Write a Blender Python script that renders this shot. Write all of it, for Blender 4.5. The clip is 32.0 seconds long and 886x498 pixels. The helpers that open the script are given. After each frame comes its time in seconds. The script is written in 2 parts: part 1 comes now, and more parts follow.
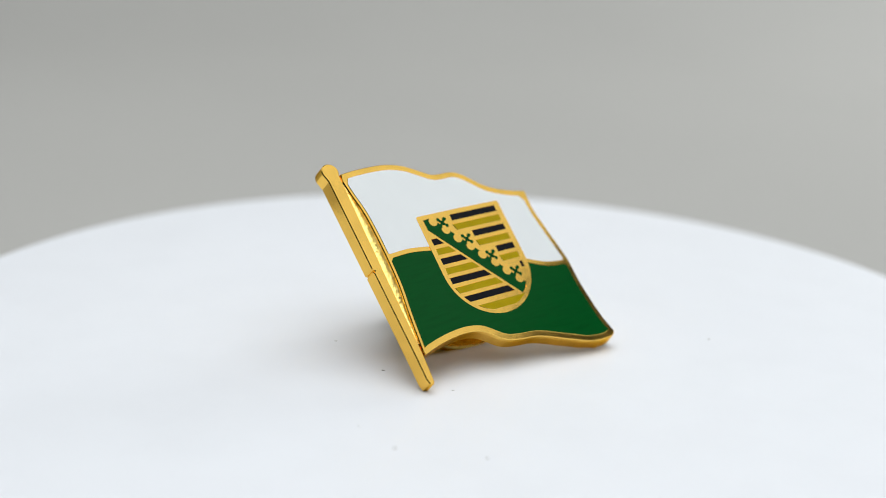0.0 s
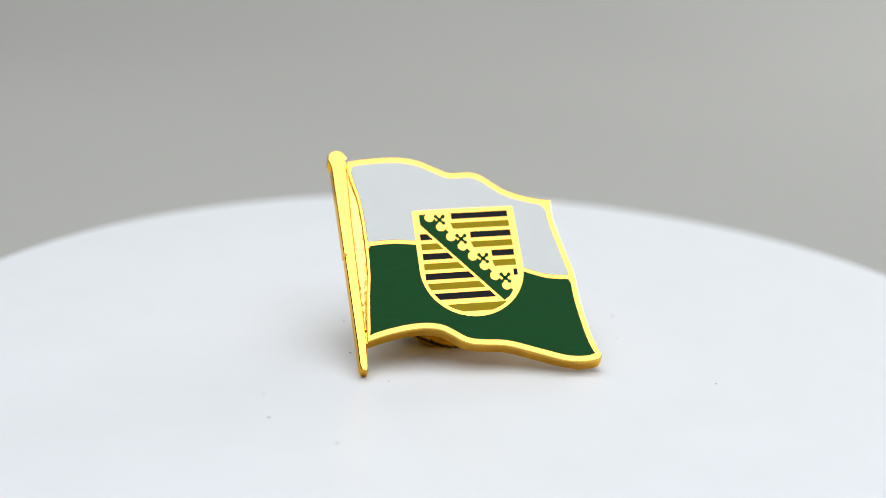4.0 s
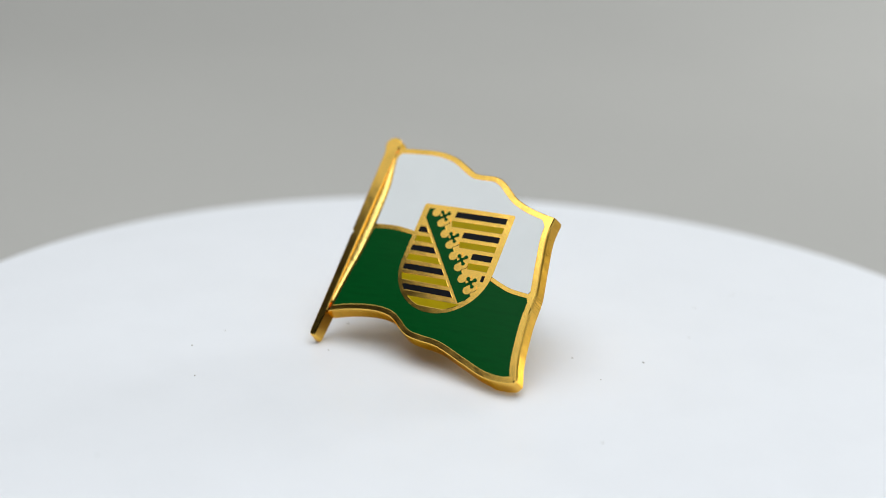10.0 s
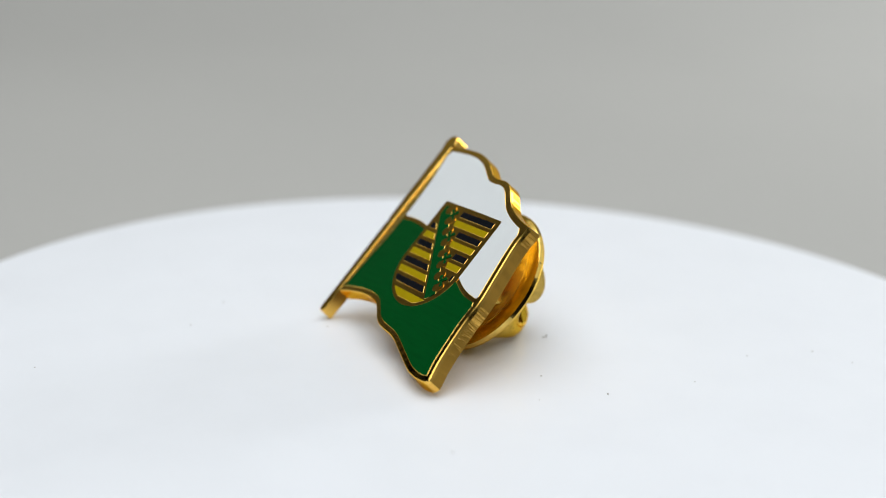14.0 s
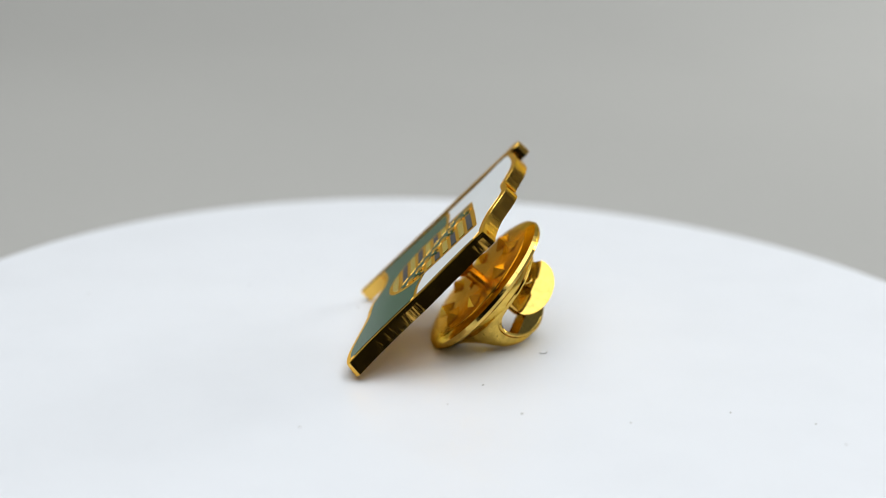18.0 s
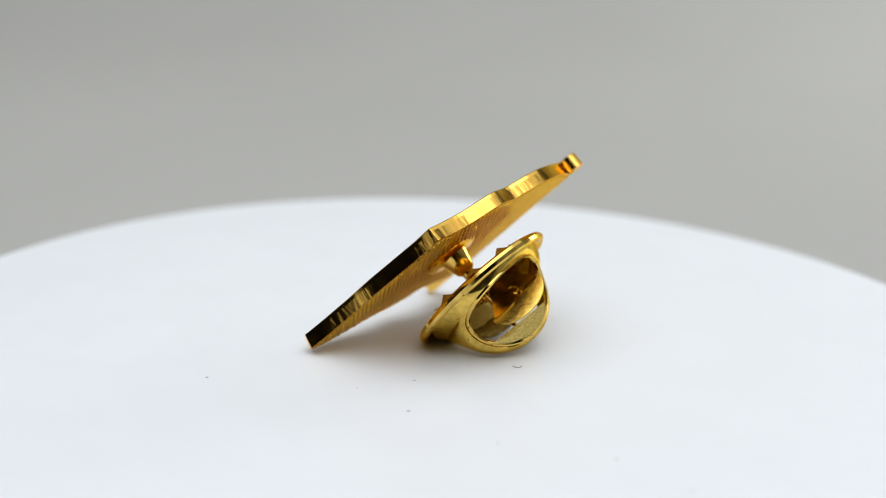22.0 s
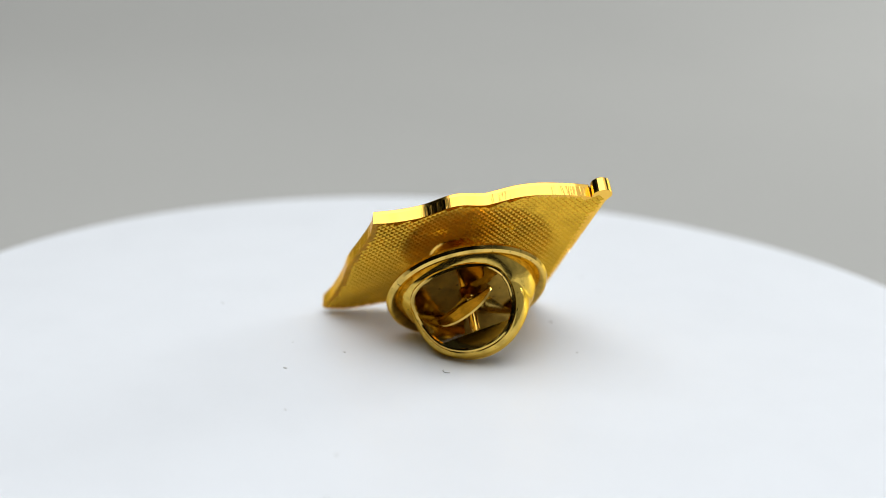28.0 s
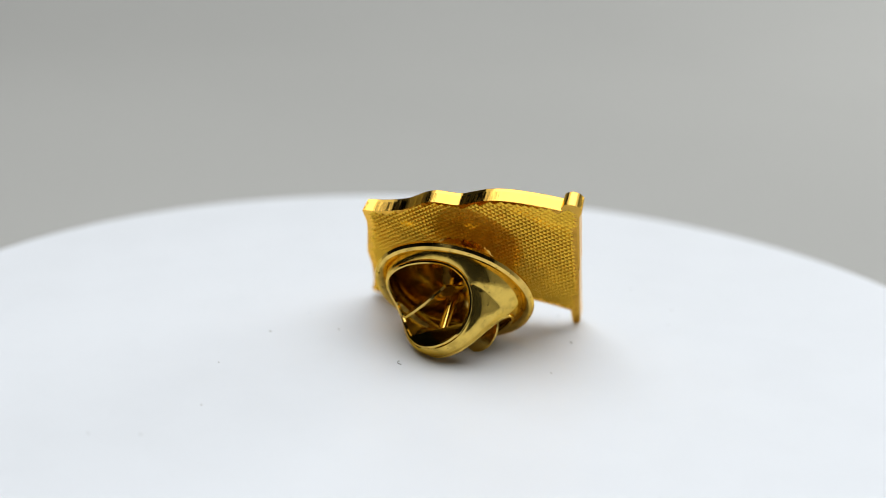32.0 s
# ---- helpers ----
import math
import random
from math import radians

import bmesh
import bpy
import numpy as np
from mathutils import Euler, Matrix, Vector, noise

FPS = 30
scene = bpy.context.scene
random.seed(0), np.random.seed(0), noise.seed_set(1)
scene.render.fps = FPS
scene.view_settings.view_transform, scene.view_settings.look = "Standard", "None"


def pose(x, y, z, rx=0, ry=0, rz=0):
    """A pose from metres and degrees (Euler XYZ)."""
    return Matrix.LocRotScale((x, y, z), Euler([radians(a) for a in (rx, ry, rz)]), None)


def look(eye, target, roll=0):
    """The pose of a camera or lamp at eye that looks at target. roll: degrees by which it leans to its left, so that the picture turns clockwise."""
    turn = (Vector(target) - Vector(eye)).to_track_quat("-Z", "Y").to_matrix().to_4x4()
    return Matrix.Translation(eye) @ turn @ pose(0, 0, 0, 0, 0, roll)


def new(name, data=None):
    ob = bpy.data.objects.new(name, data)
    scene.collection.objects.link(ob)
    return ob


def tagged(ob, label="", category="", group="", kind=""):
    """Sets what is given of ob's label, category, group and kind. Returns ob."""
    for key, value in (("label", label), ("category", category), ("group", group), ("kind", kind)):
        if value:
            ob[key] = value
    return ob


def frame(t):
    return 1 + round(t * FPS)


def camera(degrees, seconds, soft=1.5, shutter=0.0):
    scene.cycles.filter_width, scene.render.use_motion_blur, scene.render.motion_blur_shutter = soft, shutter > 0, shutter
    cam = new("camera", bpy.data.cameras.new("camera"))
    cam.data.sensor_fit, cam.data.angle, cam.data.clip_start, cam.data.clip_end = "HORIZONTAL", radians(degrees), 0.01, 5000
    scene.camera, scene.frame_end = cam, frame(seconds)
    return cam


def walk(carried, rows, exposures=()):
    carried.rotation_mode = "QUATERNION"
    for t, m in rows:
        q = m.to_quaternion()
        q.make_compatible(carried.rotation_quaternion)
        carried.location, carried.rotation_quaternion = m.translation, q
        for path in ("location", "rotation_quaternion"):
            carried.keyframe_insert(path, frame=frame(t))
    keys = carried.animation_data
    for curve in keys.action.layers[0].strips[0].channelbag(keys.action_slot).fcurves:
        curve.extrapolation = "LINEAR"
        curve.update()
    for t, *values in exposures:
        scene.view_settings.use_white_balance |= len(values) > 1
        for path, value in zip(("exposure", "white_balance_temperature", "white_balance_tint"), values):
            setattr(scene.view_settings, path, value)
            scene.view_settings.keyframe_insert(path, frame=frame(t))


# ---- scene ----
from mathutils.geometry import tessellate_polygon

MM = 0.001
# the platter's turn in degrees every four seconds: its motor gains a little speed
TURN = (0.0, -26.54, -53.93, -82.17, -111.07, -141.43, -172.02, -202.68, -232.99)
CLIP = 32.0

# ---- camera ----
cam = camera(38.8, CLIP, soft=0.65)
EYE = Vector((0, -90.0 * MM, 34.25 * MM))
PITCH, YAW, ROLL = radians(16.806), radians(-0.85), 2.395
AHEAD = Vector((math.sin(YAW) * math.cos(PITCH), math.cos(YAW) * math.cos(PITCH), -math.sin(PITCH)))
STAND = look(EYE, EYE + AHEAD, ROLL)
cam.data.dof.use_dof = True
cam.data.dof.focus_distance = 89 * MM
cam.data.dof.aperture_fstop = 21
walk(cam, [(0.0, STAND), (CLIP, STAND)], exposures=[(0.0, 0.02), (3.5, 0.0), (7.0, -0.05), (10.0, -0.04), (13.0, 0.0), (20.0, 0.0), (CLIP, 0.01)])

# ---- light ----
world = bpy.data.worlds.new("world")
world.use_nodes = True
world.node_tree.nodes["Background"].inputs[0].default_value = (0.5, 0.52, 0.55, 1)
world.node_tree.nodes["Background"].inputs[1].default_value = 0.05
scene.world = world
scene.view_settings.exposure = 0.0


def area(name, place, target, sx, sy, watts, colour, roll=0):
    data = bpy.data.lights.new(name, "AREA")
    data.shape, data.size, data.size_y, data.energy, data.color = "RECTANGLE", sx, sy, watts, colour
    ob = new(name, data)
    ob.matrix_world = look(place, target, roll)
    return ob


# one soft overhead light, a bright core and the wide, weaker diffuser round it, and an added fill lamp on one side
COOL = (0.95, 0.985, 1.0)
area("softbox_core", (-0.02, -0.1, 0.62), (-0.02, -0.1, 0), 0.74, 0.86, 3.4, COOL)
area("softbox_diffuser", (0.08, -0.02, 0.7), (0.08, -0.02, 0), 1.22, 1.3, 4.1, COOL, 13.5)
# added lamp, low at the back right, to brighten that side of the paper
area("backdrop_fill", (0.46, 0.43, 0.14), (0.1, 0.36, -0.02), 0.3, 0.2, 1.8, COOL)


# ---- materials ----
def material(name, colour, rough=0.5, metal=0.0, grain=0.0, grain_scale=400.0, bump=0.0, bump_scale=900.0,
             rough_var=0.0, bump_high=0.00005, spec=0.5, stretch=(1, 1, 1), tint=None, pits=0.0):
    m = bpy.data.materials.new(name)
    m.use_nodes = True
    nt = m.node_tree
    b = nt.nodes["Principled BSDF"]
    b.inputs["Base Color"].default_value = (*colour, 1)
    b.inputs["Roughness"].default_value = rough
    b.inputs["Metallic"].default_value = metal
    b.inputs["Specular IOR Level"].default_value = spec
    if tint:
        b.inputs["Specular Tint"].default_value = (*tint, 1)
    tc = nt.nodes.new("ShaderNodeTexCoord")
    mp = nt.nodes.new("ShaderNodeMapping")
    mp.inputs["Scale"].default_value = stretch
    nt.links.new(tc.outputs["Object"], mp.inputs["Vector"])

    def noise_node(scale, detail):
        n = nt.nodes.new("ShaderNodeTexNoise")
        n.inputs["Scale"].default_value = scale
        n.inputs["Detail"].default_value = detail
        nt.links.new(mp.outputs[0], n.inputs["Vector"])
        return n

    if grain:
        n = noise_node(grain_scale, 5)
        mix = nt.nodes.new("ShaderNodeMix")
        mix.data_type = "RGBA"
        mix.inputs[6].default_value = (*colour, 1)
        mix.inputs[7].default_value = (*(c * (1 - grain) for c in colour), 1)
        ramp = nt.nodes.new("ShaderNodeMapRange")
        ramp.inputs["From Min"].default_value, ramp.inputs["From Max"].default_value = 0.42, 0.7
        nt.links.new(n.outputs[0], ramp.inputs[0])
        nt.links.new(ramp.outputs[0], mix.inputs[0])
        nt.links.new(mix.outputs[2], b.inputs["Base Color"])
    if pits:                    # sparse dark pits and tarnish specks
        n = noise_node(pits, 2)
        spots = nt.nodes.new("ShaderNodeMapRange")
        spots.inputs["From Min"].default_value, spots.inputs["From Max"].default_value = 0.67, 0.73
        nt.links.new(n.outputs[0], spots.inputs[0])
        dark = nt.nodes.new("ShaderNodeMix")
        dark.data_type = "RGBA"
        dark.inputs[7].default_value = (*(c * 0.15 for c in colour), 1)
        nt.links.new(mix.outputs[2], dark.inputs[6])
        nt.links.new(spots.outputs[0], dark.inputs[0])
        nt.links.new(dark.outputs[2], b.inputs["Base Color"])
    if rough_var:
        n = noise_node(grain_scale * 1.7, 4)
        r = nt.nodes.new("ShaderNodeMapRange")
        r.inputs["From Min"].default_value, r.inputs["From Max"].default_value = 0.35, 0.7
        r.inputs["To Min"].default_value, r.inputs["To Max"].default_value = rough, rough + rough_var
        nt.links.new(n.outputs[0], r.inputs[0])
        nt.links.new(r.outputs[0], b.inputs["Roughness"])
    if bump:
        n = noise_node(bump_scale, 4)
        bn = nt.nodes.new("ShaderNodeBump")
        bn.inputs["Strength"].default_value = bump
        bn.inputs["Distance"].default_value = bump_high
        nt.links.new(n.outputs[0], bn.inputs["Height"])
        nt.links.new(bn.outputs[0], b.inputs["Normal"])
    return m


GILT = (0.95, 0.7, 0.3)         # metals keep their hue at grazing angles
GOLD = material("polished_gold", (0.94, 0.58, 0.12), 0.08, 1.0, grain=0.08, grain_scale=500, rough_var=0.07, bump=0.1, bump_scale=1500, tint=GILT)
GOLD_PIT = material("grainy_gold", (0.95, 0.68, 0.2), 0.28, 1.0, grain=0.15, grain_scale=4500, bump=0.3, bump_scale=6000, bump_high=0.0001, tint=GILT)
GOLD_EDGE = material("cut_gold_edge", (0.9, 0.52, 0.1), 0.05, 1.0, grain=0.2, grain_scale=900, rough_var=0.12, bump=0.4, bump_high=0.00012, bump_scale=2600, stretch=(1, 1, 0.08), tint=GILT)
GOLD_BACK = material("embossed_gold", (0.85, 0.51, 0.045), 0.14, 0.68, grain=0.2, grain_scale=600, rough_var=0.1, spec=0.2, tint=(0.75, 0.45, 0.1))
BRASS = material("pale_brass", (0.78, 0.53, 0.13), 0.05, 1.0, grain=0.35, grain_scale=900, rough_var=0.12, bump=0.5, bump_scale=900, pits=2600, spec=0.2, tint=GILT)
BRASS_RAW = material("scuffed_brass", (0.46, 0.34, 0.1), 0.1, 1.0, grain=0.5, grain_scale=9000, bump=0.16, bump_high=0.00003, bump_scale=16000, spec=0.2, tint=GILT)
BRASS_FACE = material("warm_gold_brass", (0.78, 0.55, 0.12), 0.13, 0.85, grain=0.2, grain_scale=900, rough_var=0.1, bump=0.15, bump_scale=1500, spec=0.2, tint=(0.7, 0.42, 0.1))
BRASS_TAB = material("dull_brass", (0.68, 0.46, 0.11), 0.14, 1.0, grain=0.2, grain_scale=2200, rough_var=0.1, bump=0.15, bump_scale=2500, spec=0.2, tint=GILT)
BRASS_DOME = material("satin_brass", (0.78, 0.53, 0.11), 0.11, 0.95, grain=0.3, grain_scale=1600, rough_var=0.1, bump=0.4, bump_scale=1100, pits=3000, spec=0.2, tint=GILT)
WHITE = material("white_enamel", (0.84, 0.865, 0.87), 0.16, spec=0.07, grain=0.02, grain_scale=300, bump=0.03, bump_scale=300)
GREEN = material("green_enamel", (0.001, 0.071, 0.012), 0.16, spec=0.08, grain=0.1, grain_scale=500, bump=0.1, bump_scale=500, stretch=(1, 7, 1))
BLACK = material("black_enamel", (0.008, 0.009, 0.012), 0.16, spec=0.07, grain=0.2, grain_scale=700)
YELLOW = material("ochre_enamel", (0.42, 0.3, 0.004), 0.16, spec=0.07, grain=0.1, grain_scale=700)
PLATTER = material("white_plastic", (0.81, 0.825, 0.862), 0.36, grain=0.02, grain_scale=150, spec=0.5, rough_var=0.06)
PAPER = material("grey_paper", (0.425, 0.417, 0.397), 0.9, grain=0.03, grain_scale=8, spec=0.1)
WALLS = material("grey_wall", (0.3, 0.3, 0.3), 0.9, grain=0.03, grain_scale=6)
PLASTER = material("white_plaster", (0.84, 0.83, 0.8), 0.9, grain=0.04, grain_scale=6)
CURTAIN = material("black_curtain", (0.015, 0.015, 0.016), 0.95, grain=0.2, grain_scale=20, spec=0.1)
LINT = material("dark_lint", (0.5, 0.49, 0.47), 0.8, grain=0.3, grain_scale=2000)


# ---- mesh helpers, in millimetres ----
UNIT = 1.003            # the badge's drawing unit in millimetres
PLACES = {}


def finish(bm, smooth=False, sharp=35.0):
    bmesh.ops.recalc_face_normals(bm, faces=bm.faces)
    if smooth:
        for f in bm.faces:
            f.smooth = True
        for e in bm.edges:
            if len(e.link_faces) == 2 and e.calc_face_angle(0) > radians(sharp):
                e.smooth = False
    return bm


def part(name, bm, mat, parent=None, label="", at=None, smooth=False, sharp=35.0):
    """Links a bmesh in millimetres as one mesh object; at places it."""
    finish(bm, smooth, sharp)
    at = at or Matrix()
    bm.transform(Matrix.Scale(MM * (UNIT if parent and parent.name not in ("turntable", "table") else 1.0), 4))
    me = bpy.data.meshes.new(name)
    bm.to_mesh(me)
    bm.free()
    me.materials.append(mat)
    ob = new(name, me)
    ob.parent = parent
    place = Matrix.Translation(at.translation * MM) @ at.to_3x3().normalized().to_4x4()
    PLACES[ob] = place
    ob.matrix_basis = PLACES[parent].inverted() @ place if parent in PLACES else place
    return tagged(ob, label)


def spline(points, steps=10):
    """A smooth open line through the points."""
    p = [Vector(points[0]) * 2 - Vector(points[1])] + [Vector(q) for q in points] + [Vector(points[-1]) * 2 - Vector(points[-2])]
    out = []
    for i in range(1, len(p) - 2):
        for k in range(steps):
            t = k / steps
            out.append(0.5 * ((2 * p[i]) + (p[i + 1] - p[i - 1]) * t + (2 * p[i - 1] - 5 * p[i] + 4 * p[i + 1] - p[i + 2]) * t * t
                              + (3 * p[i] - p[i - 1] - 3 * p[i + 1] + p[i + 2]) * t ** 3))
    out.append(p[-2].copy())
    return [Vector((q.x, q.y)) for q in out]


def inset(line, d):
    """The line shifted by d to its right-hand side."""
    out = []
    for i, q in enumerate(line):
        a, b = line[max(i - 1, 0)], line[min(i + 1, len(line) - 1)]
        t = (b - a).normalized()
        out.append(q + Vector((t.y, -t.x)) * d)
    return out


def grown(pts, d):
    """A closed counter-clockwise outline, moved outwards by d, a distance or a function of the point."""
    out = []
    for i, q in enumerate(pts):
        far = d(q) if callable(d) else d
        t1, t2 = (q - pts[i - 1]).normalized(), (pts[(i + 1) % len(pts)] - q).normalized()
        m = Vector((t1.y + t2.y, -(t1.x + t2.x)))
        out.append(q + (m.normalized() if m.length > 0.2 else Vector((t1.y, -t1.x))) * far)
    return out


def prism(outline, z0, z1, bevel=0.0, bm=None, draft=0.0, start=0.0):
    """A plate with the outline, from z0 up to z1, its upper edge chamfered; with draft its foot is wider."""
    bm = bm or bmesh.new()
    pts = [Vector((q[0], q[1])) for q in outline]
    if sum(a.x * b.y - b.x * a.y for a, b in zip(pts, pts[1:] + pts[:1])) < 0:
        pts.reverse()
    n = len(pts)
    pts = grown(pts, start) if start else pts
    rings = [(grown(pts, draft), z0)]
    if bevel:
        rings += [(pts, z1 - bevel), (grown(pts, -bevel), z1)]
    else:
        rings += [(pts, z1)]
    vs = [[bm.verts.new((q.x, q.y, z)) for q in ring] for ring, z in rings]
    for a, b in zip(vs, vs[1:]):
        for i in range(n):
            bm.faces.new((a[i], a[(i + 1) % n], b[(i + 1) % n], b[i]))
    for ring, (line, _) in ((vs[0], rings[0]), (vs[-1], rings[-1])):
        for tri in tessellate_polygon([[q.to_3d() for q in line]]):
            try:
                bm.faces.new([ring[k] for k in tri])
            except ValueError:
                pass
    return bm


def lathe(profile, segments=72, closed=False):
    """A solid of revolution round z; the profile is (radius, height)."""
    bm = bmesh.new()
    rings = []
    for r, z in profile:
        if r < 1e-6:
            rings.append([bm.verts.new((0, 0, z))])
        else:
            rings.append([bm.verts.new((r * math.cos(2 * math.pi * k / segments), r * math.sin(2 * math.pi * k / segments), z)) for k in range(segments)])
    pairs = list(zip(rings, rings[1:])) + ([(rings[-1], rings[0])] if closed else [])
    for a, b in pairs:
        for k in range(segments):
            j = (k + 1) % segments
            f = [a[k % len(a)], a[j % len(a)], b[j % len(b)], b[k % len(b)]]
            f = list(dict.fromkeys(f))
            if len(f) > 2:
                bm.faces.new(f)
    return bm


def disc(x, y, r, n=14):
    return [(x + r * math.cos(2 * math.pi * k / n), y + r * math.sin(2 * math.pi * k / n)) for k in range(n)]


def tube(line, r, n=8):
    """A round bar along a 3D line."""
    bm = bmesh.new()
    rings = []
    line = [Vector(p) for p in line]
    side = None
    for i, p in enumerate(line):
        t = (line[min(i + 1, len(line) - 1)] - line[max(i - 1, 0)]).normalized()
        if side is None:
            side = t.orthogonal().normalized()
        side = (side - t * side.dot(t)).normalized()
        up = t.cross(side)
        rings.append([bm.verts.new(p + side * r * math.cos(a) + up * r * math.sin(a)) for a in [2 * math.pi * k / n for k in range(n)]])
    for a, b in zip(rings, rings[1:]):
        for k in range(n):
            bm.faces.new((a[k], a[(k + 1) % n], b[(k + 1) % n], b[k]))
    bm.faces.new(rings[0][::-1])
    bm.faces.new(rings[-1])
    return bm


# ---- the room ----
def box(x0, x1, y0, y1, z0, z1):
    bm = bmesh.new()
    bmesh.ops.create_cube(bm, size=1)
    bm.transform(Matrix.Translation(((x0 + x1) / 2, (y0 + y1) / 2, (z0 + z1) / 2)) @ Matrix.Diagonal((x1 - x0, y1 - y0, z1 - z0, 1)))
    return bm


def room():
    for name, b in (("wall_north", (-1000, 1000, 700, 740, -400, 1000)), ("wall_south", (-1000, 1000, -940, -900, -400, 1000)),
                    ("wall_east", (1000, 1040, -940, 740, -400, 1000)), ("wall_west", (-1040, -1000, -940, 740, -400, 1000)),
                    ("floor", (-1040, 1040, -940, 740, -440, -400)), ("ceiling", (-1040, 1040, -940, 740, 1000, 1040))):
        dark = name in ("wall_south", "wall_west")
        tagged(part(name, box(*b), CURTAIN if dark else PLASTER if name in ("wall_north", "wall_east") else WALLS), "plain black curtained wall" if dark else "plain matt room surface round the table", "wall" if "wall" in name else name, kind="structure")
    table = tagged(new("table"), "plain table covered with grey paper", "table")
    part("tabletop", box(-600, 600, -300, 660, -60, -25), PAPER, table, "flat grey top")
    for x in (-560, 560):
        for y in (-260, 620):
            part("leg", box(x - 25, x + 25, y - 25, y + 25, -400, -60.5), WALLS, table)
    # the paper sweep: flat on the table, then up the wall
    bm = bmesh.new()
    arc = [radians(d) for d in range(0, 91, 6)]
    line = [(-290, -24.5)] + [(280 + 260 * math.sin(a), 235.5 - 260 * math.cos(a)) for a in arc] + [(540, 600)]
    line += [(542, 600)] + [(280 + 262 * math.sin(a), 235.5 - 260.4 * math.cos(a)) for a in reversed(arc)] + [(-290, -24.9)]
    rows = [[bm.verts.new((x, y, z)) for x in (-590, 590)] for y, z in line]
    for a, b in zip(rows, rows[1:] + rows[:1]):
        bm.faces.new((a[0], a[1], b[1], b[0]))
    k = len(rows) // 2
    for side in (0, 1):
        for i in range(k - 1):
            bm.faces.new((rows[i][side], rows[i + 1][side], rows[-2 - i][side], rows[-1 - i][side]))
    tagged(part("backdrop", bm, PAPER, smooth=True), "seamless plain grey paper backdrop sweep", "backdrop", kind="structure")


room()

# ---- the turntable ----
RADIUS = 44.06
turntable = tagged(new("turntable"), "white round plastic turntable turning slowly", "turntable")
OFF_AXIS = Matrix.Translation((0.68, 1.06, 0))     # the platter sits a little off the axis on which it turns
edge_round = [(RADIUS - 0.8 + 0.8 * math.cos(a), -0.8 + 0.8 * math.sin(a)) for a in [radians(d) for d in range(0, 91, 15)]]
part("platter", lathe([(0, -5), (RADIUS, -5)] + edge_round + [(RADIUS * 0.6, 0), (0, 0)], 160), PLATTER, turntable, "white plastic platter with a rounded edge", OFF_AXIS, smooth=True)
part("base", lathe([(0, -24), (RADIUS - 2.5, -24), (RADIUS - 1.5, -23), (RADIUS - 1.5, -5.2), (0, -5.2)], 120), PLATTER, turntable, "white plastic base", OFF_AXIS, smooth=True)

# ---- the pin badge: a flat waving flag leaning on its clutch ----
# The flag's own frame: x along the shield's top, y up the shield, z out of the front.
FACE = Matrix(((0.7768, -0.4607, 0.4294, -3.188), (0.6283, 0.5197, -0.5790, -1.619), (0.0436, 0.7195, 0.6931, 9.70), (0, 0, 0, 1)))
pin = tagged(new("pin_badge"), "gold-plated enamel flag lapel pin leaning on its clutch", "pin badge")
THICK = 1.1

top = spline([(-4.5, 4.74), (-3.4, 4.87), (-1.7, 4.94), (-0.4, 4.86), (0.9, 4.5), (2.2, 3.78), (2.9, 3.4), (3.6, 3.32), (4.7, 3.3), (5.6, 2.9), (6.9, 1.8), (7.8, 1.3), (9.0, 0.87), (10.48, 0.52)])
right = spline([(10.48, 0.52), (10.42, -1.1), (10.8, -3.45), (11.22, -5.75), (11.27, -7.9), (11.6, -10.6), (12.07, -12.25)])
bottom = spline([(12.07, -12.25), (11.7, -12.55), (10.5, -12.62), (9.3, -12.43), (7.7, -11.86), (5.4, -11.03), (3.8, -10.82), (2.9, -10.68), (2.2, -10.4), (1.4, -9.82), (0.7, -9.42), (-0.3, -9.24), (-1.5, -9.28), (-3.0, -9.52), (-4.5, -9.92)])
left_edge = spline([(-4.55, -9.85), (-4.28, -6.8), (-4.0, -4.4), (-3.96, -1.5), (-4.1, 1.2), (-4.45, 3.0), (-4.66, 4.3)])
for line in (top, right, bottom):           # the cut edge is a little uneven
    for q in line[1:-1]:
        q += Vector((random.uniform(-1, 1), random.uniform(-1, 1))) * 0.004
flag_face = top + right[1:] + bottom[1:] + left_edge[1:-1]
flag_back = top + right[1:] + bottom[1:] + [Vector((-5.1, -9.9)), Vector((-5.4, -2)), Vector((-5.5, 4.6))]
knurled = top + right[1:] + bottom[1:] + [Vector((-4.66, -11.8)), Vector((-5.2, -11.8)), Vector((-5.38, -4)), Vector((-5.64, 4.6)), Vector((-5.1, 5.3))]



def fly(q):
    """0 along the flag, 1 at its fly edge, which is cut at more of a slant."""
    return min(max((q.x - 9.8) / 0.6, 0), 1)


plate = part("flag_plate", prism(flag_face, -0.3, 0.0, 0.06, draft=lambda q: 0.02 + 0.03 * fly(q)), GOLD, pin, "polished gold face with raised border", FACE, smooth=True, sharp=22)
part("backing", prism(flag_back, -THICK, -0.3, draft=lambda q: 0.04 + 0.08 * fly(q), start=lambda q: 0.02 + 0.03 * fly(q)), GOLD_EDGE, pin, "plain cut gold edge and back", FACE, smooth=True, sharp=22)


def flagpole():
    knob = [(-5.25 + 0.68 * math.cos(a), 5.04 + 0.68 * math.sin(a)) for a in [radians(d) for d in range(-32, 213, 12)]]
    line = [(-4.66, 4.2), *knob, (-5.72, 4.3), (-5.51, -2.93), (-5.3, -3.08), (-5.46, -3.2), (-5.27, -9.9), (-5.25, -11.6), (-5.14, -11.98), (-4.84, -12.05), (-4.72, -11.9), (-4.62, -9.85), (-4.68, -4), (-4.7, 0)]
    return prism(line, -THICK + 0.004, 0.03, 0.06, draft=0.05)


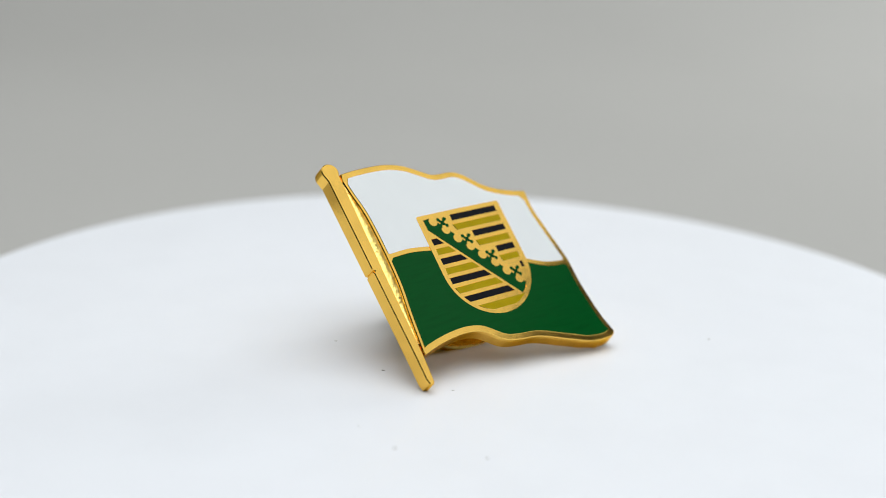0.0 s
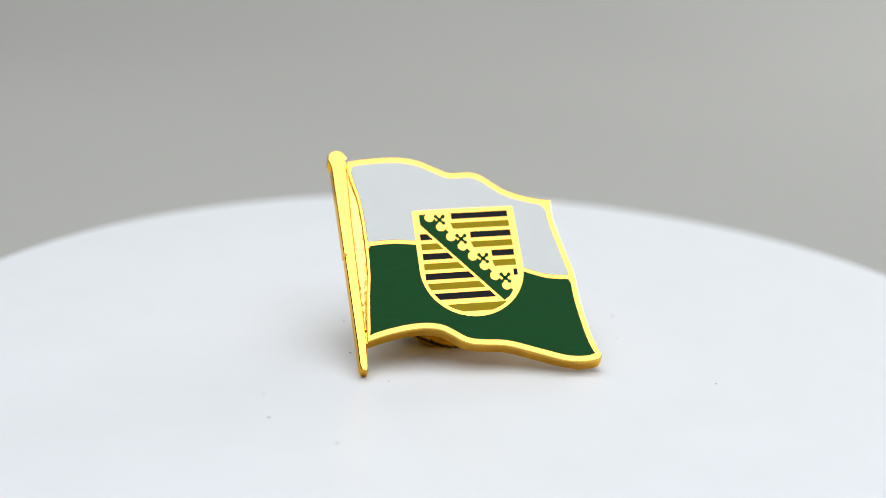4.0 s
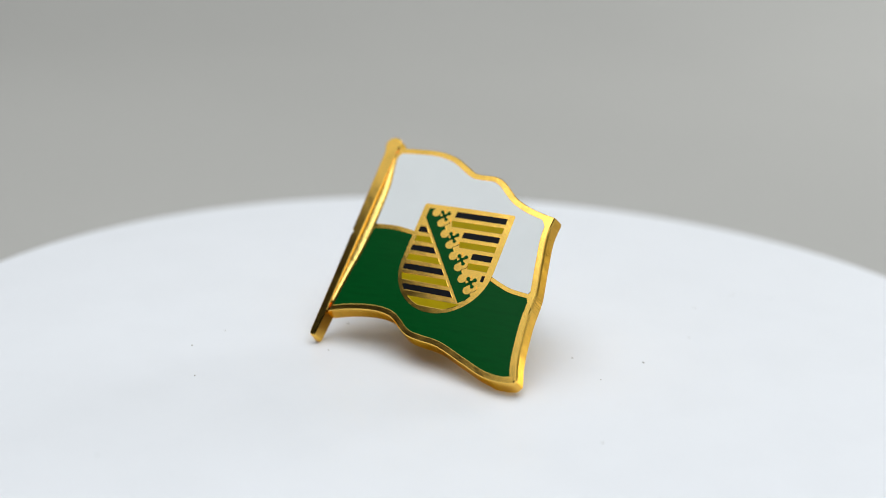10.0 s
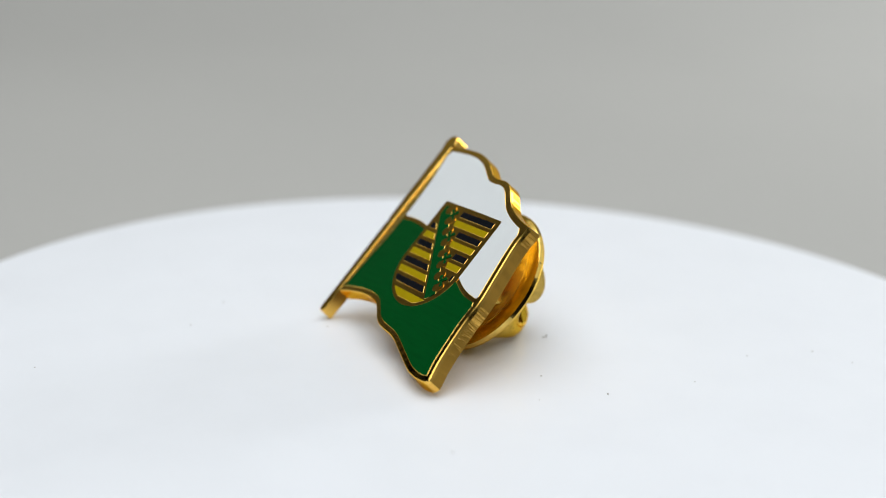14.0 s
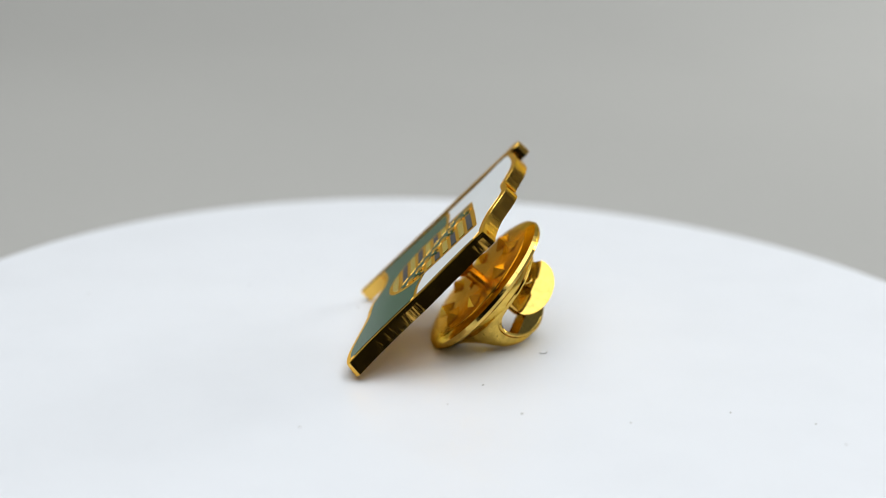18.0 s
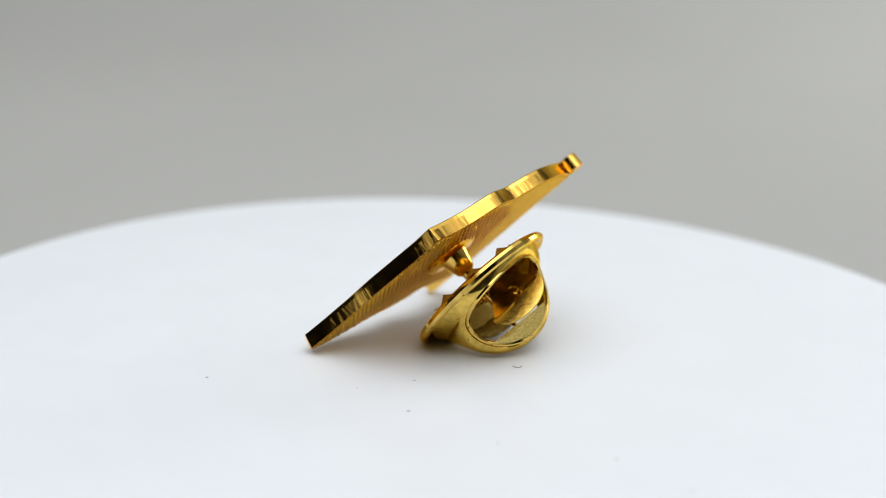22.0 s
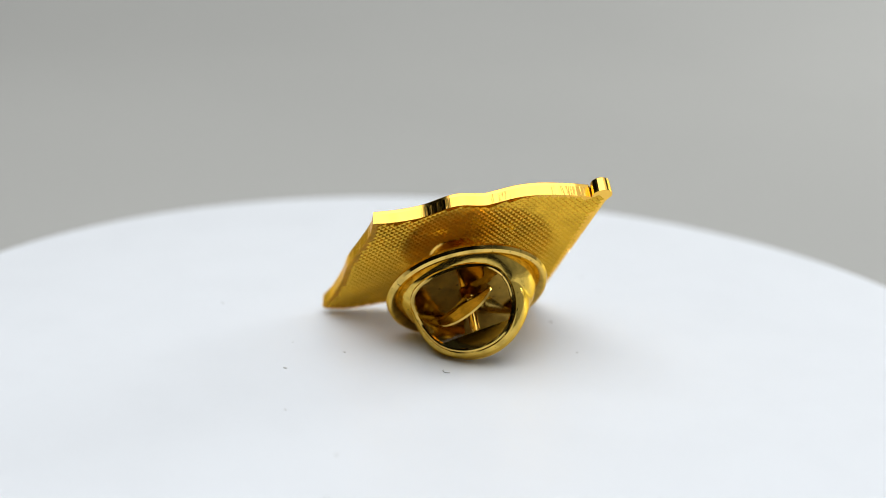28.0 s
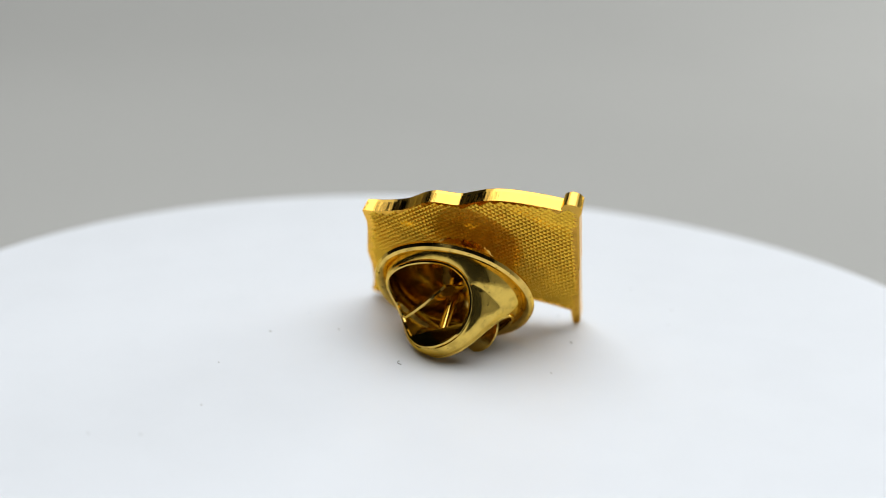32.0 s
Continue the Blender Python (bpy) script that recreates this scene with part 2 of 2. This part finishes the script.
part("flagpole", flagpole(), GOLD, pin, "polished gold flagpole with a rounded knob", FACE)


def recess():
    """The grainy sliver between pole and flag: a seam beside the pole, then a low ridge that falls to the flag's border."""
    bm = bmesh.new()
    rows = []
    section = ((0, -0.35), (0, -0.14), (0.14, -0.1), (0.28, -0.07), (0.42, -0.05), (0.56, -0.05), (0.7, -0.07), (0.85, -0.09), (1, -0.12), (1, -0.35))
    n = len(section)
    for k in range(131):
        y = 3.9 - 12.9 * k / 130
        edge = min(left_edge, key=lambda q: abs(q.y - y)).x + 0.03
        rows.append([bm.verts.new((-4.72 + (edge + 4.72) * a, y, z + (random.uniform(-0.025, 0.025) if z > -0.3 else 0))) for a, z in section])
    for a, b in zip(rows, rows[1:]):
        for k in range(n):
            bm.faces.new((a[k], a[(k + 1) % n], b[(k + 1) % n], b[k]))
    bm.faces.new(rows[0]), bm.faces.new(rows[-1])
    return bm


part("recess", recess(), GOLD_PIT, pin, "grainy gold recess beside the flagpole", FACE, smooth=True)

# enamel fields, set between gold lines
FIELD, SHIELD, BAR, LOBE = 0.03, 0.045, 0.07, 0.08     # heights above the gold face


def enamel(name, outline, low, high, mat, parent, label=""):
    """An enamel field, held by a thin sloping gold lip all round."""
    part("gold_lip", prism(outline, low - 0.005, high - 0.004, draft=0.032), GOLD, parent, "", FACE)
    return part(name, prism(outline, low, high), mat, parent, label, FACE)


top_in, right_in, bottom_in, left_in = inset(top, 0.5), inset(right, 0.44), inset(bottom, 0.45), inset(left_edge, 0.27)
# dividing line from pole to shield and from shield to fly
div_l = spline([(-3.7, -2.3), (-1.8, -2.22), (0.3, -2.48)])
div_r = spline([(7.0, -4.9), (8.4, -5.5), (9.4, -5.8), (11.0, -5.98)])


def between(line, lo, hi):
    return [q for q in line if lo < q.y < hi]


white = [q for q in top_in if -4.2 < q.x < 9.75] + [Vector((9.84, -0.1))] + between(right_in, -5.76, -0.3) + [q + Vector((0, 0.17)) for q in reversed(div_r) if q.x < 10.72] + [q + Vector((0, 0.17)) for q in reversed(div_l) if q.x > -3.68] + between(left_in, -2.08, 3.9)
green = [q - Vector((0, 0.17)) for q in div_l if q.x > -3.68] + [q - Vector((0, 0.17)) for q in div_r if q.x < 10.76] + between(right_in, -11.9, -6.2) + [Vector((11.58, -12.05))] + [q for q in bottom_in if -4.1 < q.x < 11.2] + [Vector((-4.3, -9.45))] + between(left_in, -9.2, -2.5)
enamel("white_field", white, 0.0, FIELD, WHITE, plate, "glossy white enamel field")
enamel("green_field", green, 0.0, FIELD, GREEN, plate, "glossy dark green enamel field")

# the shield
SC, SR = Vector((3.65, -4.75)), 3.83
shield_line = [(-0.18, 0.06), (-0.13, 0.16), (-0.02, 0.21), (3.6, 0.23), (7.34, 0.19), (7.44, 0.14), (7.48, 0.03)] + [(SC.x + SR * math.cos(a), SC.y + SR * math.sin(a)) for a in [radians(-d) for d in range(0, 181, 6)]]
shield = part("shield", prism(shield_line, -0.05, SHIELD, draft=0.03), GOLD, pin, "gold shield outline with barred enamel arms", FACE)


def bar(y0, y1, x0, x1, slope0=0.0, slope1=0.0):
    """A horizontal bar, clipped by the shield's round foot; its ends may slant."""
    rows = []
    for k in range(7):
        y = y0 + (y1 - y0) * k / 6
        half = math.sqrt(max(3.54 ** 2 - (y - SC.y) ** 2, 0.01)) if y < SC.y else 3.54
        a, b = max(x0 + slope0 * (y0 - y), SC.x - half), min(x1 + slope1 * (y0 - y), SC.x + half)
        if b - a > 0.02:
            rows.append((a, b, y))
    return [(a, y) for a, b, y in rows] + [(b, y) for a, b, y in reversed(rows)]


SLANT = 0.823
for i in range(10):
    yc = -0.41 - 0.808 * i
    mat, kind = (BLACK, "black_bar") if i % 2 == 0 else (YELLOW, "yellow_bar")
    if i < 7:
        start = (2.72, 2.6, 3.95, 3.88, 5.33, 5.22, 6.72)[i]
        enamel(kind, bar(yc + 0.25, yc - 0.25, start, 6.97, 0.0 if i % 2 == 0 else 0.35), SHIELD, BAR, mat, shield)
    if i > 1:
        end = 0.42 + SLANT * (-1.43 - (yc + 0.25))
        if i < 9:
            enamel(kind, bar(yc + 0.25, yc - 0.25, 0.2, end, 0, SLANT), SHIELD, BAR, mat, shield)
        else:
            enamel(kind, bar(yc + 0.14, yc - 0.45, 0.2, 7.0), SHIELD, BAR, mat, shield)

enamel("green_band", [(0.32, -0.17), (1.05, -0.12), (6.42, -6.72), (6.1, -7.15), (5.68, -7.45), (0.33, -0.98)], SHIELD, BAR, GREEN, shield, "green enamel diagonal band")
for i in range(4):
    cx, cy = 1.80 + 1.40 * i, -0.66 - 1.683 * i
    for dx, dy in ((-0.74, 0.22), (0.02, -0.6)):
        lobe = prism(disc(cx + dx, cy + dy, 0.36, 18), -0.01, LOBE)
        part("gold_lobe", prism(disc(cx + dx + 0.36, cy + dy + 0.2, 0.3, 16), -0.01, LOBE - 0.002, bm=lobe), GOLD, shield, "", FACE)
    leaf = bmesh.new()
    for k in range(4):
        a = radians(42 + 90 * k)
        ux, uy = math.cos(a), math.sin(a)
        prism([(cx - uy * 0.1, cy + ux * 0.1), (cx + uy * 0.1, cy - ux * 0.1), (cx + ux * 0.36 + uy * 0.08, cy + uy * 0.36 - ux * 0.08), (cx + ux * 0.36 - uy * 0.08, cy + uy * 0.36 + ux * 0.08)], -0.01, LOBE + 0.004, bm=leaf)
        prism(disc(cx + ux * 0.4, cy + uy * 0.4, 0.15, 10), -0.01, LOBE + 0.006, bm=leaf)
    part("green_leaf_cross", leaf, GREEN, shield, "", FACE)


# ---- the back: a knurled face of small pyramids ----
def inside(q, line):
    hit = False
    for a, b in zip(line, line[1:] + line[:1]):
        if (a.y > q.y) != (b.y > q.y) and q.x < (b.x - a.x) * (q.y - a.y) / (b.y - a.y) + a.x:
            hit = not hit
    return hit


def knurl():
    bm = bmesh.new()
    step, high = 0.38, 0.082
    u, w = Vector((0.73, 0.68)), Vector((0.73, -0.68))
    for i in range(-50, 51):
        for j in range(-50, 51):
            q = Vector((3.3, -4.0)) + (u * i + w * j) * step
            c = [q + (u * a + w * b) * step * 0.5 for a, b in ((-1, -1), (1, -1), (1, 1), (-1, 1))]
            if all(inside(q + (k - q) * 1.02, knurled) for k in c):
                v = [bm.verts.new((k.x, k.y, -THICK - 0.001)) for k in c]
                m = [bm.verts.new((q.x + (k.x - q.x) * 0.3, q.y + (k.y - q.y) * 0.3, -THICK - high)) for k in c]
                for k in range(4):
                    bm.faces.new((v[k], v[(k + 1) % 4], m[(k + 1) % 4], m[k]))
                bm.faces.new(m)
    return bm


tagged(part("knurling", knurl(), GOLD_BACK, pin, "finely knurled gold back", FACE), kind="stuff")

# ---- the post and the clutch ----
# The clutch's own frame: z from the rim out to the dome's top, x along the top strip, y towards the upper opening.
px, py, pz = Vector((-0.8171, 0.5718, 0.0734)), Vector((0.5759, 0.8154, 0.0592)), Vector((-0.026, 0.0906, -0.9955))
CLUTCH = FACE @ Matrix(((px.x, py.x, pz.x, 3.19), (px.y, py.y, pz.y, -3.15), (px.z, py.z, pz.z, -4.27), (0, 0, 0, 1)))

part("post", lathe([(0, -3.25), (2.2, -3.25), (2.25, -3.1), (2.15, -2.95), (1.4, -2.92), (1.15, -2.8), (0.95, -2.2), (0.75, -1.5), (0.58, -1.35), (0.5, -1.25), (0.5, -0.5), (0.5, 1.2), (0.34, 1.5), (0.34, 3.6), (0.12, 4.05), (0, 4.1)], 48), GOLD, pin, "gold post joining plate and clutch", CLUTCH, smooth=True)
clutch = part("clutch_rim", lathe([(0.6, -0.15), (2.0, -0.25), (4.4, -0.2), (5.1, -0.1), (5.6, -0.06), (5.9, 0.08), (6.02, 0.32), (5.92, 0.56), (5.7, 0.68), (5.45, 0.62), (5.2, 0.4), (4.6, 0.14), (2.0, 0.08), (0.6, 0.15)], 96, True), BRASS, pin, "round brass clutch plate with a rolled rim", CLUTCH, smooth=True)


part("clutch_face", lathe([(0.55, -0.3), (2.0, -0.31), (4.2, -0.27), (4.95, -0.17), (4.95, -0.12), (4.2, -0.17), (2.0, -0.2), (0.55, -0.2)], 80, True), BRASS_FACE, clutch, "warm gold inner face with embossed points", CLUTCH, smooth=True)


def tooth():
    bm = bmesh.new()
    pts = [bm.verts.new(v) for v in ((0, 0.8, 0), (0.95, 0, 0), (0, -0.8, 0), (-0.95, 0, 0), (0.1, 0, -0.55))]
    for k in range(4):
        bm.faces.new((pts[k], pts[(k + 1) % 4], pts[4]))
    bm.faces.new(pts[:4])
    return bm


for k in range(8):
    part("tooth", tooth(), BRASS_FACE, clutch, "", CLUTCH @ Matrix.Rotation(radians(22.5 + 45 * k), 4, "Z") @ Matrix.Translation((3.55, 0, -0.27)))


# The dome is pierced from both sides: each opening is a saddle-shaped loop, low towards the rim and high at the bridge.
MID_Q = -0.14           # the plane between the two openings


def opening(t):
    c, s, c2, s2, c3, s3 = math.cos(t), math.sin(t), math.cos(2 * t), math.sin(2 * t), math.cos(3 * t), math.sin(3 * t)
    return Vector((3.78 * c + 0.53 * s + 0.09 * s2 - 0.16 * c3 - 0.04 * s3,
                   2.12 - 0.4 * c + 2.2 * s - 0.49 * c2 - 0.27 * s2 + 0.06 * c3 + 0.05 * s3,
                   2.72 + 0.41 * c - 2.18 * s - 0.43 * c2 - 0.33 * s2 + 0.04 * c3 + 0.05 * s3))


def mirrored(q):
    return Vector((q.x, 2 * MID_Q - q.y, q.z))


E0, E1 = radians(18), radians(162)      # where the loop's rim side meets its bridge side
RIM_R, RIM_H = 5.2, 0.3


def between_knots(x, knots):
    for (x0, y0), (x1, y1) in zip(knots, knots[1:]):
        if x <= x1:
            return y0 + (y1 - y0) * (x - x0) / (x1 - x0)
    return knots[-1][1]


def bulge(x):
    return between_knots(x, ((0, 0.65), (0.3, 0.45), (0.5, 0.16), (0.7, 0.28), (1, 0.6)))


def across(x, k):
    """A point of the bridge: x runs along it from side to side, k over it from one opening to the other."""
    up = opening(E1 + (E0 + 2 * math.pi - E1) * x)
    low = mirrored(up)
    out = Vector((up.x / 3.6, 0, max(up.z - 2.2, 0) / 3.2)).normalized()
    flare = max(1 - min(k, 1 - k) / 0.12, 0) ** 2            # the edges are turned up a little
    return up.lerp(low, k) + out * (bulge(x) * (1 - abs(2 * k - 1) ** 3.5) + 0.14 * flare)


def dome():
    bm = bmesh.new()
    n, m, rise = 40, 14, 12
    ks = [0, 0.04, 0.09, 0.15, 0.22, 0.32, 0.42, 0.5, 0.58, 0.68, 0.78, 0.85, 0.91, 0.96, 1]
    grid = [[across(i / n, k) for k in ks] for i in range(n + 1)]
    # the closed upper edge of the wall: upper opening, one foot of the bridge, lower opening, other foot
    top = [opening(E0 + (E1 - E0) * i / n) for i in range(n)]
    foot_a = grid[0]
    low = [mirrored(opening(E1 + (E0 - E1) * i / n)) for i in range(1, n)]
    foot_b = list(reversed(grid[-1]))
    edge = top + foot_a + low + foot_b[:-1]
    rows = []
    for q in edge:
        ang = math.atan2(q.y - MID_Q, q.x * 1.05)
        base = Vector((RIM_R * math.cos(ang), RIM_R * math.sin(ang), RIM_H))
        away = Vector((math.cos(ang), math.sin(ang), 0))
        tall = q.z - RIM_H
        ctrl = base.lerp(q, 0.5) + away * (0.16 * tall) + Vector((0, 0, 0.12 * tall))
        row = []
        for j in range(rise + 1):
            t = j / rise
            row.append(base * (1 - t) ** 2 + ctrl * 2 * t * (1 - t) + q * t * t)
        rows.append([bm.verts.new(r) for r in row])
    for a, b in zip(rows, rows[1:] + rows[:1]):
        for j in range(rise):
            bm.faces.new((a[j], b[j], b[j + 1], a[j + 1]))
    gv = [[bm.verts.new(q) for q in line] for line in grid]
    for a, b in zip(gv, gv[1:]):
        for k in range(len(ks) - 1):
            bm.faces.new((a[k], a[k + 1], b[k + 1], b[k]))
    bmesh.ops.remove_doubles(bm, verts=bm.verts, dist=0.01)
    bmesh.ops.recalc_face_normals(bm, faces=bm.faces)
    bmesh.ops.solidify(bm, geom=bm.faces[:], thickness=0.24)
    return bm


def loop_tube(pts, r, n=8):
    bm = bmesh.new()
    mid = sum(pts, Vector()) / len(pts)
    rings = []
    for i, p in enumerate(pts):
        t = (pts[(i + 1) % len(pts)] - pts[i - 1]).normalized()
        out = (p - mid) - t * (p - mid).dot(t)
        out.normalize()
        up = t.cross(out)
        c = p - out * r * 0.5
        wob = r * (1 + 0.1 * math.sin(i * 0.9) * math.sin(i * 0.37))
        rings.append([bm.verts.new(c + out * wob * math.cos(a) + up * wob * math.sin(a)) for a in [2 * math.pi * k / n for k in range(n)]])
    for i in range(len(rings)):
        a, b = rings[i], rings[(i + 1) % len(rings)]
        for k in range(n):
            bm.faces.new((a[k], a[(k + 1) % n], b[(k + 1) % n], b[k]))
    return bm


def crest():
    """The sheared block under the bridge: two upright rough faces and a flat underside."""
    arch = [opening(E1 + (E0 + 2 * math.pi - E1) * i / 60) for i in range(61)]
    arch = [q for q in arch if q.z > 4.22]
    line = [Vector((q.x * 0.985, q.z - 0.1)) for q in arch]
    line = [Vector((line[0].x - 0.12, 4.16))] + line + [Vector((line[-1].x + 0.12, 4.12))]
    bm = bmesh.new()
    sides = []
    for sign in (1, -1):
        side = []
        for q in line:
            half = (0.76 - MID_Q) - (q.y - 4.15) * 0.06 - 0.05
            side.append(bm.verts.new((q.x, MID_Q + sign * half, q.y)))
        sides.append(side)
    for i in range(len(line)):
        j = (i + 1) % len(line)
        bm.faces.new((sides[0][i], sides[0][j], sides[1][j], sides[1][i]))
    for side in sides:
        for tri in tessellate_polygon([[q.to_3d() for q in line]]):
            try:
                bm.faces.new([side[k] for k in tri])
            except ValueError:
                pass
    return bm


LOOP = [opening(2 * math.pi * i / 110) for i in range(110)]
part("dome", dome(), BRASS_DOME, clutch, "brass clutch dome pierced by two openings", CLUTCH, smooth=True, sharp=60)
part("opening_lip", loop_tube(LOOP, 0.17), BRASS, clutch, "rounded brass lip of the upper opening", CLUTCH, smooth=True)
part("opening_lip", loop_tube([mirrored(q) for q in LOOP], 0.17), BRASS, clutch, "rounded brass lip of the lower opening", CLUTCH, smooth=True)
part("crest", crest(), BRASS_RAW, clutch, "rough sheared brass block under the bridge", CLUTCH)


def wing(mirror):
    """A squeeze wing: a leg that widens as it rises from the plate, creased along an arc into a half-round tab."""
    tip_a, tip_b = Vector((-2.04, 2.1, 3.05)), Vector((2.55, 3.2, 2.45))
    crease_mid, rim_mid, foot = Vector((0.3, 2.75, 2.9)), Vector((0.35, 3.4, 4.25)), Vector((0.8, 0.3, 0.4))
    along = (tip_b - tip_a) / 2
    mid = (tip_a + tip_b) / 2
    bm = bmesh.new()
    n = 16
    seg = [math.sin(math.pi / 2 * (2 * k / n - 1)) for k in range(n + 1)]
    rows = []
    for k in range(11):
        t = k / 10
        row = []
        for a in seg:
            low = foot + Vector((0.75 * a, 0.1 * a, -0.05 * a))
            arc = mid + along * a + (crease_mid - mid) * math.sqrt(max(1 - a * a, 0))
            row.append(low.lerp(arc, t) + Vector((0.35 * (1 - a) / 2, 0, 0)) * math.sin(math.pi * t) + Vector((0, -0.2, 0.22)) * math.sin(math.pi * t) * (1 - a * a))
        rows.append(row)
    for k in range(1, 7):
        t = k / 6
        rows.append([mid + along * a * 1.02 + (crease_mid.lerp(rim_mid, t) - mid) * math.sqrt(max(1 - a * a, 0)) for a in seg])
    vs = [[bm.verts.new(q) for q in row] for row in rows]
    for a, b in zip(vs, vs[1:]):
        for k in range(n):
            bm.faces.new((a[k], a[k + 1], b[k + 1], b[k]))
    bmesh.ops.remove_doubles(bm, verts=bm.verts, dist=0.03)
    bmesh.ops.recalc_face_normals(bm, faces=bm.faces)
    bmesh.ops.solidify(bm, geom=bm.faces[:], thickness=0.16)
    if mirror:
        bm.transform(Matrix(((-1, 0, 0, 0.9), (0, -1, 0, 2 * MID_Q), (0, 0, 1, -0.8), (0, 0, 0, 1))))
    return bm


for mirror in (False, True):
    part("wing", wing(mirror), BRASS_TAB, clutch, "bent brass squeeze wing", CLUTCH, smooth=True)
curl = [(0.84 + (0.42 - 0.01 * k) * math.cos(radians(70 + 17 * k)), 2.2 + 0.4 * math.sin(radians(70 + 17 * k)), 2.24 + 0.38 * math.sin(radians(70 + 17 * k))) for k in range(17)]
part("curl", tube(curl, 0.09, 8), BRASS, clutch, "small brass curl punched out of the wing", CLUTCH, smooth=True)

# ---- lint and specks on the platter ----
SPECKS = []


def speck(x, y, size, turn, hair=False):
    bm = bmesh.new()
    if hair:
        arc = [(size * 2.2 * math.cos(a), size * 2.2 * math.sin(a), 0.05) for a in [radians(d) for d in range(0, 150, 15)]]
        bm = tube(arc, 0.035, 6)
    else:
        bmesh.ops.create_icosphere(bm, subdivisions=1, radius=size * 0.5)
        for v in bm.verts:
            v.co *= 0.75 + 0.5 * random.random()
            v.co.z = v.co.z * 0.35 + size * 0.15
        bm.transform(Matrix.Diagonal((1.5, 0.8, 1, 1)))
    ob = part("lint_hair" if hair else "dust_speck", bm, LINT, None, "", Matrix.Rotation(radians(turn), 4, "Z"))
    tagged(ob, "tiny curled dark hair on the white platter" if hair else "tiny dark dust speck on the white platter", "dust", "dust on the platter")
    SPECKS.append((ob, x, y))


speck(-5.1, -7.1, 0.2, 20)
speck(-0.1, -10.1, 0.15, 70)
speck(-3.5, -19.5, 0.18, 10)
speck(19.6, 2.3, 0.18, 130)
speck(-6.0, -16.6, 0.12, 40)
speck(2.2, -20.3, 0.16, 30)
speck(8.2, 11.6, 0.2, 100)
speck(12.8, -27.9, 0.14, 0)
speck(-2.1, 6.4, 0.16, 200, True)
speck(6.0, 6.85, 0.17, 60)
speck(-1.6, 21.9, 0.16, 15)
speck(-3.8, 27.0, 0.17, 45)
speck(-2.1, 29.7, 0.16, 80)
speck(10.3, 7.0, 0.12, 10)
speck(4.5, 17.7, 0.16, 120)
speck(-9.05, -1.8, 0.14, 90)


# ---- what moves: everything on the platter turns with it ----
def motions():
    # a smooth line through the turns, a row each half second
    n, h = len(TURN), 4.0
    a = np.eye(n)
    b = np.zeros(n)
    for i in range(1, n - 1):
        a[i, i - 1:i + 2] = (h, 4 * h, h)
        b[i] = (TURN[i - 1] - 2 * TURN[i] + TURN[i + 1]) * 6 / h
    bend = np.linalg.solve(a, b)

    def turn(t):
        i = min(int(t // h), n - 2)
        p, q = (h * (i + 1) - t) / h, (t - h * i) / h
        d = p * TURN[i] + q * TURN[i + 1] + ((p ** 3 - p) * bend[i] + (q ** 3 - q) * bend[i + 1]) * h * h / 6
        return Matrix.Rotation(radians(d), 4, "Z")

    times = [k / 2 for k in range(int(CLIP * 2) + 1)]
    for thing in (turntable, pin):
        walk(thing, [(t, turn(t)) for t in times])
    for ob, x, y in SPECKS:
        walk(ob, [(t, turn(t) @ Matrix.Translation((x * MM, y * MM, 0))) for t in times])


motions()
